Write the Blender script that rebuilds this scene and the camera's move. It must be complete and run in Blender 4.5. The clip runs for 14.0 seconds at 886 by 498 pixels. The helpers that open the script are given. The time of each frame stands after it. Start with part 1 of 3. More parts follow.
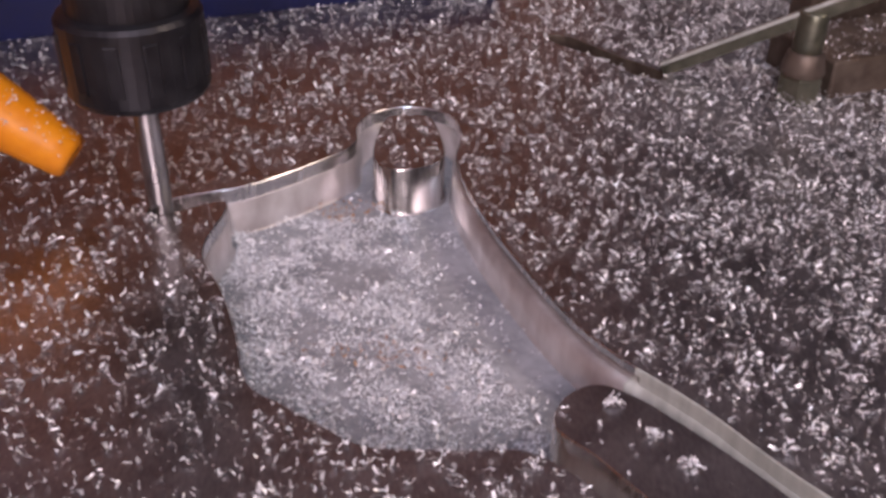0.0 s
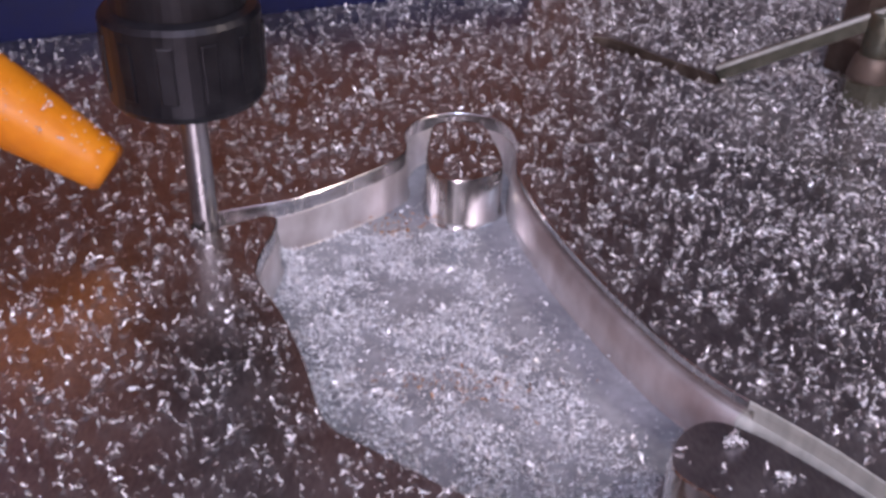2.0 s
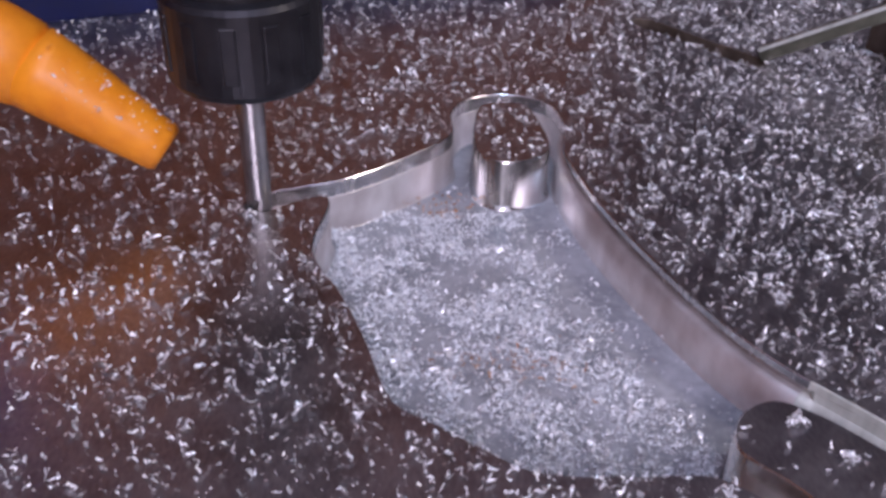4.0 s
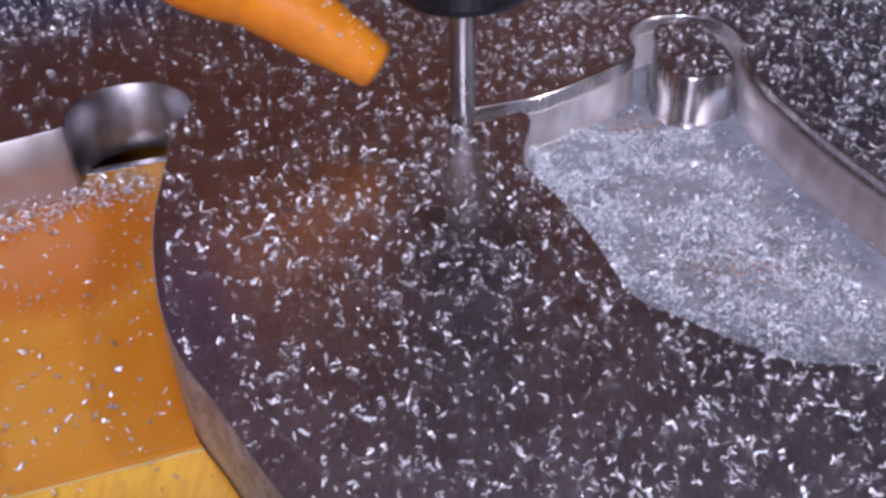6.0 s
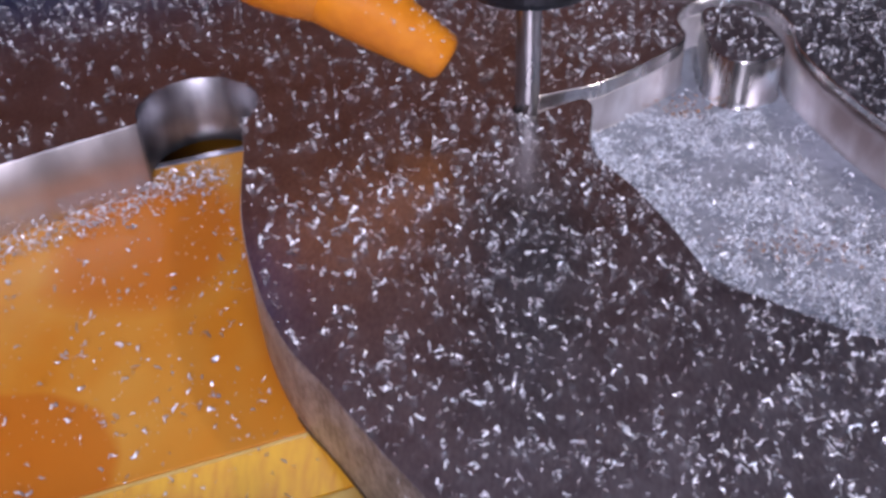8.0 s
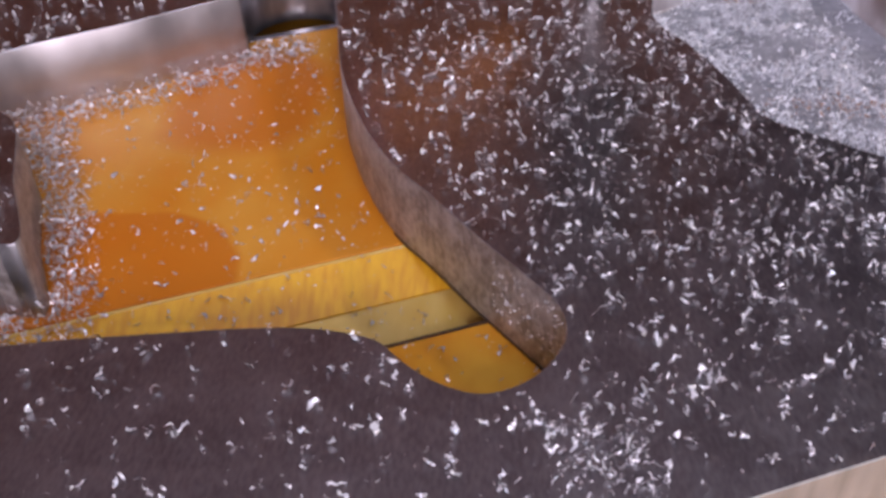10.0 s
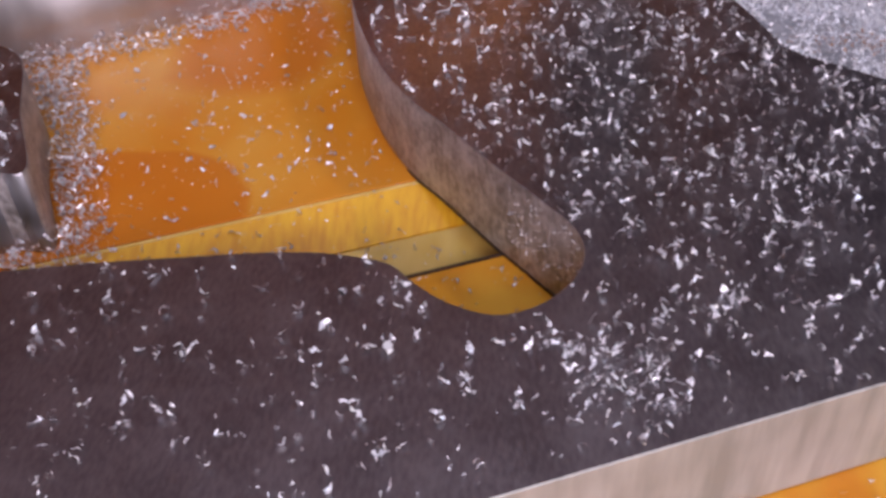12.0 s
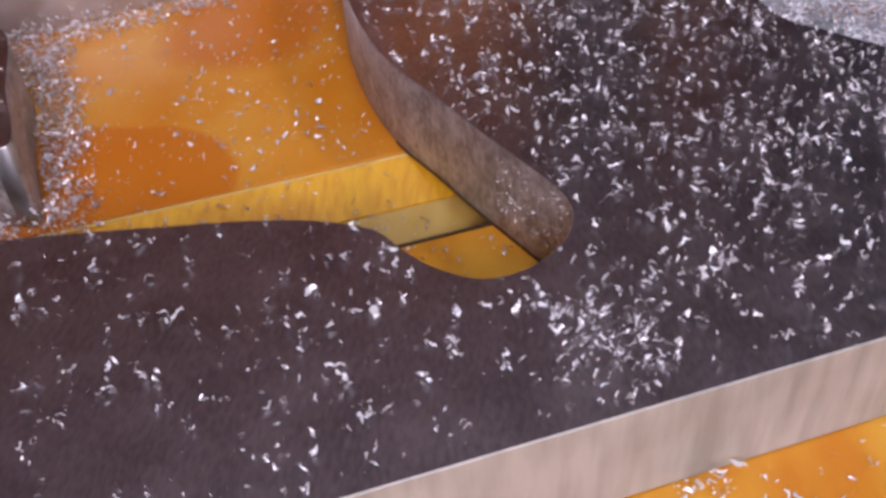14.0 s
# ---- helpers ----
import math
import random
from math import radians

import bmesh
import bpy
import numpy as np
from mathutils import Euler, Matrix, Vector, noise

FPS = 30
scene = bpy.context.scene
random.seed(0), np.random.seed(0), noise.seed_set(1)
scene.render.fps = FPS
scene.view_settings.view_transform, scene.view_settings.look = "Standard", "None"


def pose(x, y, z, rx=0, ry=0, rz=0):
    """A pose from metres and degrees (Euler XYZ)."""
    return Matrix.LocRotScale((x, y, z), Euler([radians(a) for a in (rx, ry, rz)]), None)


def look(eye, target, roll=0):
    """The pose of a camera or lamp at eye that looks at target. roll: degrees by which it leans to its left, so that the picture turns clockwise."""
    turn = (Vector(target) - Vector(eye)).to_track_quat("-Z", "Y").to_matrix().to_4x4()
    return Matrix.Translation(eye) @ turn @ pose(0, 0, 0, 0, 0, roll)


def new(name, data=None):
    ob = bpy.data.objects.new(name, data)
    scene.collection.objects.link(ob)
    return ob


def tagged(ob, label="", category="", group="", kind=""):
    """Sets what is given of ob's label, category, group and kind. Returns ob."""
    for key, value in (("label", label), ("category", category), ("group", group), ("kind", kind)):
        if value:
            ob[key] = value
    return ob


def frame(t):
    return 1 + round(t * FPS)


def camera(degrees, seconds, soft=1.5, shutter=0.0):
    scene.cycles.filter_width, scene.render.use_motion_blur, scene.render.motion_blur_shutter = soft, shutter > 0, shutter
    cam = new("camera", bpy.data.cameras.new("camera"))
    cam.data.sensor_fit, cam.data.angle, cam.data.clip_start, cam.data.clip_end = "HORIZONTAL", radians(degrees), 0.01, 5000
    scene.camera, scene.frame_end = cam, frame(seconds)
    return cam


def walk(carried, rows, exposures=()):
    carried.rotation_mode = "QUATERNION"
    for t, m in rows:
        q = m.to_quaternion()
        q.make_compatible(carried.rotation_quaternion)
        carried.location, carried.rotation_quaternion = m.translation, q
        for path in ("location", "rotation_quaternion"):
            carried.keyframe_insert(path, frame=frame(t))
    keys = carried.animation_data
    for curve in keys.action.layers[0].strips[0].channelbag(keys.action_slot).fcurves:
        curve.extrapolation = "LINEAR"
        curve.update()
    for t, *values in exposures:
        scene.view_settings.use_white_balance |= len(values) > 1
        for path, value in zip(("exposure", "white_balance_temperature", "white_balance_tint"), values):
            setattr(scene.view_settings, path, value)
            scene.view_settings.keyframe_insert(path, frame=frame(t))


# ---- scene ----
cam = camera(49.0, 14.0, soft=3.3)
METRES, EYE, TILT, LEAN, TURN = 0.15, 0.115, -32.83, -0.56, 0.0
ROWS = [
    (0.0, 0.0, 0.0, 0.0, 0.0, 0.0, -0.0),
    (0.5, -0.0462, 0.0461, 0.0138, -1.05, -0.09, -0.2),
    (1.0, -0.084, 0.1072, 0.0161, -1.52, -0.01, -0.41),
    (1.5, -0.1063, 0.1228, 0.0213, -1.67, 0.05, -0.16),
    (2.0, -0.137, 0.1145, 0.0236, -1.58, 0.12, 0.11),
    (4.5, -0.2275, 0.1052, 0.0166, -0.77, -1.31, -0.18),
    (5.0, -0.2799, 0.0963, -0.0002, -0.22, -1.88, -0.18),
    (5.5, -0.3474, 0.0785, -0.0261, 1.26, -2.77, -0.05),
    (6.0, -0.4006, 0.0625, -0.0395, 2.54, -3.49, 0.37),
    (6.5, -0.4335, 0.0493, -0.0409, 3.18, -4.05, 0.93),
    (7.0, -0.4596, 0.0424, -0.0391, 3.08, -4.41, 1.26),
    (7.5, -0.4875, 0.0346, -0.034, 2.54, -4.67, 1.37),
    (8.0, -0.5105, 0.0141, -0.0155, 2.05, -5.08, 1.63),
    (8.5, -0.5188, -0.043, -0.0023, 1.97, -5.36, 1.83),
    (9.0, -0.5736, -0.1265, -0.0805, 2.43, -5.91, 1.27),
    (11.5, -0.5888, -0.1502, -0.2367, 4.21, -7.69, 0.55),
    (12.0, -0.5887, -0.1467, -0.2395, 4.21, -7.85, 0.61),
    (12.5, -0.5855, -0.1479, -0.2443, 4.23, -7.85, 0.74),
    (13.0, -0.5822, -0.147, -0.2519, 4.25, -7.9, 0.94),
    (13.5, -0.58, -0.1454, -0.2599, 4.2, -8.14, 1.13),
    (14.0, -0.5777, -0.1425, -0.2664, 4.07, -8.32, 1.2),
]
walk(cam, [(t, pose(0, 0, EYE, TILT, LEAN, TURN) @ pose(METRES * x, METRES * y, METRES * z, 90 + pitch, roll, yaw)) for t, x, y, z, yaw, pitch, roll in ROWS],
     exposures=[(0.0, -0.14, 7500, 13), (1.0, 0.0, 6600, 15), (2.0, -0.06, 6500, 13), (5.0, -0.08, 6000, 10), (7.5, -0.08, 5950, 8), (8.5, -0.10, 5900, 8), (9.0, -0.17, 6500, 9), (14.0, -0.11, 6600, 11)])

# ---- light ----
world = bpy.data.worlds.new("room_air")
world.use_nodes = True
world.node_tree.nodes["Background"].inputs[0].default_value = (0.6, 0.62, 0.7, 1)
world.node_tree.nodes["Background"].inputs[1].default_value = 0.05
scene.world = world


def lamp(name, eye, target, size, watts, colour):
    data = bpy.data.lights.new(name, "AREA")
    data.shape, data.size, data.energy, data.color = "DISK", size, watts, colour
    ob = new(name, data)
    ob.matrix_world = look(eye, target)
    return ob


lamp("work_lamp", (0.52, 0.09, 0.62), (-0.10, 0.14, 0), 0.05, 1.75, (1.0, 0.85, 0.79))
lamp("machine_lamp", (0.03, -0.05, 0.72), (0.03, 0.18, 0), 0.12, 1.35, (0.52, 0.72, 1.0))
# unseen fill, added to light the walls and roof that the plate mirrors
lamp("fill_lamp", (0.0, -0.85, 0.62), (-0.1, 0.70, 1.0), 0.5, 15.0, (0.98, 0.85, 1.0))

# ---- materials ----


def mat(name, colour, rough=0.5, metal=0.0):
    m = bpy.data.materials.new(name)
    m.use_nodes = True
    b = m.node_tree.nodes["Principled BSDF"]
    b.inputs["Base Color"].default_value = (*colour, 1)
    b.inputs["Roughness"].default_value = rough
    b.inputs["Metallic"].default_value = metal
    return m, m.node_tree, b


def grain(m, nt, b, colours, scale, stretch=(1, 1, 1), turn=0.0, rough=None, bump=0.0, detail=4, second=None, share=0.5):
    """Colour, roughness and relief from two noises at real size; second: scale of the coarse one."""
    geo = nt.nodes.new("ShaderNodeNewGeometry")
    mp = nt.nodes.new("ShaderNodeMapping")
    mp.inputs["Rotation"].default_value = (0, 0, radians(turn))
    mp.inputs["Scale"].default_value = stretch
    nt.links.new(geo.outputs["Position"], mp.inputs["Vector"])
    n = nt.nodes.new("ShaderNodeTexNoise")
    n.inputs["Scale"].default_value, n.inputs["Detail"].default_value = scale, detail
    nt.links.new(mp.outputs[0], n.inputs["Vector"])
    fac = n.outputs["Fac"]
    if second:
        n2 = nt.nodes.new("ShaderNodeTexNoise")
        n2.inputs["Scale"].default_value, n2.inputs["Detail"].default_value = second, 3
        nt.links.new(geo.outputs["Position"], n2.inputs["Vector"])
        mix = nt.nodes.new("ShaderNodeMix")
        mix.inputs[0].default_value = share
        nt.links.new(n.outputs["Fac"], mix.inputs[2])
        nt.links.new(n2.outputs["Fac"], mix.inputs[3])
        fac = mix.outputs[0]
    ramp = nt.nodes.new("ShaderNodeValToRGB")
    ramp.color_ramp.elements[0].position, ramp.color_ramp.elements[1].position = 0.38, 0.62
    ramp.color_ramp.elements[0].color = (*colours[0], 1)
    ramp.color_ramp.elements[1].color = (*colours[1], 1)
    nt.links.new(fac, ramp.inputs[0])
    nt.links.new(ramp.outputs[0], b.inputs["Base Color"])
    if rough:
        mr = nt.nodes.new("ShaderNodeMapRange")
        mr.inputs[1].default_value, mr.inputs[2].default_value = 0.3, 0.7
        mr.inputs[3].default_value, mr.inputs[4].default_value = rough
        nt.links.new(fac, mr.inputs[0])
        nt.links.new(mr.outputs[0], b.inputs["Roughness"])
    if bump:
        bp = nt.nodes.new("ShaderNodeBump")
        bp.inputs["Distance"].default_value = bump
        bp.inputs["Strength"].default_value = 0.6
        nt.links.new(n.outputs["Fac"], bp.inputs["Height"])
        nt.links.new(bp.outputs[0], b.inputs["Normal"])
    return m


def island_tint(m, nt, b, colours):
    geo = nt.nodes.new("ShaderNodeNewGeometry")
    ramp = nt.nodes.new("ShaderNodeValToRGB")
    ramp.color_ramp.elements[0].color, ramp.color_ramp.elements[1].color = (*colours[0], 1), (*colours[1], 1)
    nt.links.new(geo.outputs["Random Per Island"], ramp.inputs[0])
    nt.links.new(ramp.outputs[0], b.inputs["Base Color"])
    return m


SKEW = 20.7
M_PLATE = grain(*mat("mill_finish_aluminium", (0.5, 0.5, 0.5), 0.3, 1.0), ((0.31, 0.30, 0.31), (0.45, 0.44, 0.45)), 1500, (1, 0.4, 1), SKEW, (0.28, 0.40), 0.000010, 6, 110, 0.45)
M_WALL = grain(*mat("milled_aluminium", (0.7, 0.7, 0.7), 0.25, 1.0), ((0.50, 0.49, 0.49), (0.68, 0.67, 0.67)), 700, (1, 1, 0.12), 0, (0.18, 0.32), 0.00003, 4, 120)
M_FLOOR = grain(*mat("milled_floor_aluminium", (0.6, 0.6, 0.6), 0.5, 0.4), ((0.28, 0.295, 0.32), (0.44, 0.455, 0.49)), 500, (1, 1, 1), 0, (0.40, 0.6), 0.00004, 5, 70)
M_SIDE = grain(*mat("sawn_aluminium", (0.6, 0.6, 0.6), 0.6, 0.3), ((0.38, 0.40, 0.375), (0.58, 0.60, 0.565)), 420, (1, 1, 0.12), SKEW, (0.5, 0.7), 0.00006, 5, 60)
M_SIDE.node_tree.nodes["Mapping"].inputs["Rotation"].default_value = (0, radians(40), radians(SKEW))
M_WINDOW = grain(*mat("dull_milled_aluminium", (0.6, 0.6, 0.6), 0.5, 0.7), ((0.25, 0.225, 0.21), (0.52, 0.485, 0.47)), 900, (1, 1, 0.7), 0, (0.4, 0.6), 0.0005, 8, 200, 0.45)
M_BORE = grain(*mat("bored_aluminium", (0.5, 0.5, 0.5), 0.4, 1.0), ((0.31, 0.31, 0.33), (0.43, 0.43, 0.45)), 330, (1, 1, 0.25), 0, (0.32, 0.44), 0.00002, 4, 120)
M_POCKET = grain(*mat("satin_milled_aluminium", (0.6, 0.6, 0.6), 0.45, 0.65), ((0.46, 0.43, 0.43), (0.66, 0.65, 0.66)), 240, (1, 1, 0.45), 0, (0.34, 0.5), 0.00004, 5, 90, 0.6)
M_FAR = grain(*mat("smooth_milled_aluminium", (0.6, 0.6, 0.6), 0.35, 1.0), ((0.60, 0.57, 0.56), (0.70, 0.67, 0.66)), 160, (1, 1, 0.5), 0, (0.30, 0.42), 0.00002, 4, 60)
M_CHIP = island_tint(*mat("aluminium_chip", (0.8, 0.8, 0.8), 0.40, 0.45), ((0.66, 0.67, 0.70), (0.95, 0.96, 0.98)))
M_SWARF = island_tint(*mat("dull_aluminium_swarf", (0.6, 0.6, 0.6), 0.40, 0.6), ((0.40, 0.39, 0.41), (0.86, 0.85, 0.87)))
M_POWDER = island_tint(*mat("fine_aluminium_swarf", (0.8, 0.8, 0.8), 0.5, 0.4), ((0.68, 0.70, 0.74), (0.92, 0.94, 0.97)))
M_AMBER = grain(*mat("amber_varnished_board", (0.55, 0.2, 0.03), 0.15), ((0.58, 0.215, 0.014), (0.64, 0.315, 0.045)), 60, (1, 0.2, 1), SKEW, (0.32, 0.42), 0.00001, 4, 30, 0.7)

M_AMBER.node_tree.nodes["Principled BSDF"].inputs["Specular IOR Level"].default_value = 0.3


def shade_patches(m, patches, colour):
    """Darker patches, shade put into the colour, with firm, slightly wavy rims: centre, half-widths and the rim's
    softness.
    """
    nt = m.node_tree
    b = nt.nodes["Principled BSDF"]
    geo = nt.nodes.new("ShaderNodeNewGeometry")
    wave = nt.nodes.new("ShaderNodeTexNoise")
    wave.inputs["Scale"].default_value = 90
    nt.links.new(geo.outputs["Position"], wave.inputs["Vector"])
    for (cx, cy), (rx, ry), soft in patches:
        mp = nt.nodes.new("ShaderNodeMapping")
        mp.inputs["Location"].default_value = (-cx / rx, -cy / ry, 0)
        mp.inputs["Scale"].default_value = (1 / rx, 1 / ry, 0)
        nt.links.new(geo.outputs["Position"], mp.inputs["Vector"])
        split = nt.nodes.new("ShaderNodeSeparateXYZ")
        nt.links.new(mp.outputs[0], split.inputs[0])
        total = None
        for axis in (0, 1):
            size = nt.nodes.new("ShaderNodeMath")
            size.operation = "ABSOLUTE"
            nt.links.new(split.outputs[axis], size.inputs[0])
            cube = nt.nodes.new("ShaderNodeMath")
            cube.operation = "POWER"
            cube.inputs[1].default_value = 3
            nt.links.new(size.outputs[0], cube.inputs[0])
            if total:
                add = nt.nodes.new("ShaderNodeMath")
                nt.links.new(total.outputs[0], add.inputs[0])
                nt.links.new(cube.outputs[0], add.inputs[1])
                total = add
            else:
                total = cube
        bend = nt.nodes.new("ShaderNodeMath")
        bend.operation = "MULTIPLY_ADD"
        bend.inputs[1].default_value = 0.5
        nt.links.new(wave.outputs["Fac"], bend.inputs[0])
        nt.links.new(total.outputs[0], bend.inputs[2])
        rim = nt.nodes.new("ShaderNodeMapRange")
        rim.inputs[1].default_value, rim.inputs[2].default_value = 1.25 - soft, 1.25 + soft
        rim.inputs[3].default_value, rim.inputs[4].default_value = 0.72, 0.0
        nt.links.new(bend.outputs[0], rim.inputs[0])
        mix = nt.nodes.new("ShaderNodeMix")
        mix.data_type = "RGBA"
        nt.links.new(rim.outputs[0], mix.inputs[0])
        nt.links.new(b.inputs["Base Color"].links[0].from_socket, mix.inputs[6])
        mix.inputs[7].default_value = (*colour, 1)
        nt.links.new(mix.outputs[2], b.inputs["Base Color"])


# two dark shapes on the board: shade painted into its base colour
shade_patches(M_AMBER, [((-0.166, 0.100), (0.028, 0.024), 0.10), ((-0.149, 0.170), (0.019, 0.023), 0.45)], (0.50, 0.135, 0.007))
# near board's amber made yellower: the plate's shade put into its colour
M_GOLD = grain(*mat("shaded_amber_board", (0.6, 0.3, 0.03), 0.35), ((0.55, 0.20, 0.010), (0.66, 0.345, 0.030)), 140, (1, 0.3, 1), SKEW, (0.28, 0.42), 0.00002, 5, 45, 0.6)
M_YELLOW = grain(*mat("yellow_cut_edge", (0.6, 0.35, 0.05), 0.5), ((0.56, 0.25, 0.006), (0.74, 0.42, 0.018)), 800, (1, 0.22, 0.22), SKEW, (0.4, 0.6), 0.00006, 5, 60)
M_GROOVE = grain(*mat("pale_groove_floor", (0.6, 0.45, 0.2), 0.4), ((0.60, 0.40, 0.09), (0.72, 0.54, 0.18)), 200, (1, 0.3, 1), SKEW, (0.35, 0.5), 0.00003, 4, 40)
M_STEEL = grain(*mat("bright_steel", (0.6, 0.6, 0.6), 0.25, 1.0), ((0.50, 0.50, 0.50), (0.68, 0.68, 0.67)), 500, (1, 1, 0.1), 0, (0.18, 0.32), 0.00001, 4, 90)
M_CARBIDE = grain(*mat("ground_carbide", (0.5, 0.5, 0.5), 0.3, 1.0), ((0.36, 0.35, 0.35), (0.48, 0.47, 0.47)), 500, (1, 1, 0.1), 0, (0.24, 0.36), 0.00001, 4, 90)
M_OLIVE = grain(*mat("dark_olive_steel", (0.2, 0.2, 0.15), 0.4, 0.8), ((0.13, 0.135, 0.10), (0.22, 0.22, 0.17)), 300, (1, 1, 1), 0, (0.32, 0.48), 0.00002, 4, 70)
M_RUST = grain(*mat("dull_brown_steel", (0.3, 0.2, 0.13), 0.5, 0.6), ((0.09, 0.068, 0.055), (0.17, 0.135, 0.11)), 250, (1, 1, 1), 0, (0.4, 0.6), 0.00004, 4, 60)
M_BLACK = grain(*mat("black_oxide_steel", (0.02, 0.02, 0.025), 0.4, 0.5), ((0.012, 0.012, 0.016), (0.03, 0.03, 0.036)), 200, (1, 1, 1), 0, (0.32, 0.5), 0.00001, 3, 50)
M_ORANGE = grain(*mat("orange_plastic", (0.8, 0.25, 0.01), 0.4), ((0.72, 0.22, 0.008), (0.84, 0.29, 0.012)), 300, (1, 1, 1), 0, (0.34, 0.48), 0.00002, 3, 60)
M_BLUEP = grain(*mat("blue_plastic", (0.01, 0.02, 0.4), 0.4), ((0.008, 0.015, 0.30), (0.014, 0.026, 0.40)), 300, (1, 1, 1), 0, (0.34, 0.48), 0.00001, 3, 60)
M_BLUE = grain(*mat("dark_blue_paint", (0.004, 0.01, 0.09), 0.4), ((0.0015, 0.004, 0.045), (0.003, 0.007, 0.065)), 200, (1, 1, 1), 0, (0.7, 0.85), 0.00001, 3, 40)
# tones of the unseen walls and roof, set for what the plate mirrors
M_BROWN = grain(*mat("brown_backing", (0.25, 0.09, 0.03), 0.6), ((0.29, 0.088, 0.016), (0.37, 0.118, 0.025)), 12, (1, 1, 0.1), 0, (0.5, 0.7), 0.0005, 4, 3)
M_GREY = grain(*mat("grey_painted_panel", (0.15, 0.15, 0.17), 0.6), ((0.017, 0.020, 0.037), (0.026, 0.030, 0.052)), 10, (1, 1, 1), 0, (0.5, 0.7), 0.0003, 3, 3)
M_ROOF = grain(*mat("mauve_grey_panel", (0.2, 0.17, 0.18), 0.6), ((0.76, 0.71, 0.85), (0.82, 0.77, 0.90)), 10, (1, 1, 1), 0, (0.5, 0.7), 0.0003, 3, 3)
M_BED = grain(*mat("grey_machine_bed", (0.1, 0.1, 0.1), 0.5, 0.5), ((0.07, 0.07, 0.075), (0.12, 0.12, 0.125)), 60, (1, 1, 1), 0, (0.4, 0.6), 0.0001, 3, 8)

# ---- mesh helpers ----


def thing(name, label, category, at=(0, 0, 0), group="", kind=""):
    ob = new(name)
    ob.location = at
    ob.empty_display_size = 0.01
    return tagged(ob, label, category, group, kind)


def part(name, bm, material, parent=None, label="", smooth=False):
    me = bpy.data.meshes.new(name)
    bm.to_mesh(me)
    bm.free()
    me.materials.append(material)
    if smooth:
        me.polygons.foreach_set("use_smooth", [True] * len(me.polygons))
    ob = new(name, me)
    if parent:
        ob.parent = parent
        ob.matrix_parent_inverse = Matrix.Translation(-parent.location)
    return tagged(ob, label)


def plan(points):
    return [Vector((x / 1000, y / 1000)) for x, y in points]


def rounded(points, step=0.0012):
    """A closed curve through the points, centripetal, cut into short even lengths."""
    p, out = points, []
    for i in range(len(p)):
        a, b, c, d = p[i - 1], p[i], p[(i + 1) % len(p)], p[(i + 2) % len(p)]
        t1 = (b - a).length ** 0.5
        t2 = t1 + (c - b).length ** 0.5
        t3 = t2 + (d - c).length ** 0.5
        n = max(1, round((c - b).length / step))
        for k in range(n):
            t = t1 + (t2 - t1) * k / n
            a1, a2, a3 = a.lerp(b, t / t1), b.lerp(c, (t - t1) / (t2 - t1)), c.lerp(d, (t - t2) / (t3 - t2))
            b1, b2 = a1.lerp(a2, t / t2), a2.lerp(a3, (t - t1) / (t3 - t1))
            out.append(b1.lerp(b2, (t - t1) / (t2 - t1)))
    area = sum(a.x * b.y - b.x * a.y for a, b in zip(out, out[1:] + out[:1]))
    return out if area > 0 else out[::-1]


def grown(loop, by):
    """The loop moved outwards (minus: inwards); by: metres, or a length for each point."""
    out = []
    for i, p in enumerate(loop):
        d = (loop[(i + 1) % len(loop)] - loop[i - 1]).normalized()
        out.append(p + Vector((d.y, -d.x)) * (by[i] if isinstance(by, list) else by))
    return out


def fill(bm, loops, z, up=True):
    edges = []
    for loop in loops:
        v = [bm.verts.new((p.x, p.y, z)) for p in loop]
        edges += [bm.edges.new((v[i - 1], v[i])) for i in range(len(v))]
    got = bmesh.ops.triangle_fill(bm, edges=edges, use_beauty=True, use_dissolve=False)["geom"]
    for f in got:
        if isinstance(f, bmesh.types.BMFace) and (f.normal.z > 0) != up:
            f.normal_flip()


def rings(bm, levels, inward):
    """Walls between loops at falling heights. inward: the faces look into the loop."""
    rows = [[bm.verts.new((p.x, p.y, z)) for p in loop] for loop, z in levels]
    for a, b in zip(rows, rows[1:]):
        for i in range(len(a)):
            f = (a[i - 1], b[i - 1], b[i], a[i])
            bm.faces.new(f[::-1] if inward else f)


def strip(bm, levels, keep):
    """As rings, looking inwards, but only beside those points of the loop that keep(p) picks."""
    loop = levels[0][0]
    for i in range(len(loop)):
        if keep((levels[1][0][i - 1] + levels[1][0][i]) / 2):
            for (a, za), (b, zb) in zip(levels, levels[1:]):
                bm.faces.new([bm.verts.new((p.x, p.y, z)) for p, z in ((a[i], za), (b[i], zb), (b[i - 1], zb), (a[i - 1], za))])
    bmesh.ops.remove_doubles(bm, verts=bm.verts, dist=0.000001)


def box(bm, x0, x1, y0, y1, z0, z1, bevel=0.0, turn=None):
    got = bmesh.ops.create_cube(bm, size=1)["verts"]
    m = Matrix.Translation(((x0 + x1) / 2, (y0 + y1) / 2, (z0 + z1) / 2)) @ Matrix.Diagonal((x1 - x0, y1 - y0, z1 - z0, 1))
    bmesh.ops.transform(bm, verts=got, matrix=m)
    if bevel:
        edges = list({e for v in got for e in v.link_edges})
        made = bmesh.ops.bevel(bm, geom=edges, offset=bevel, segments=2, profile=0.5, affect="EDGES")
        got = list({v for f in made["faces"] for v in f.verts} | {v for v in got if v.is_valid})
    if turn:
        bmesh.ops.transform(bm, verts=got, matrix=turn)
    return got


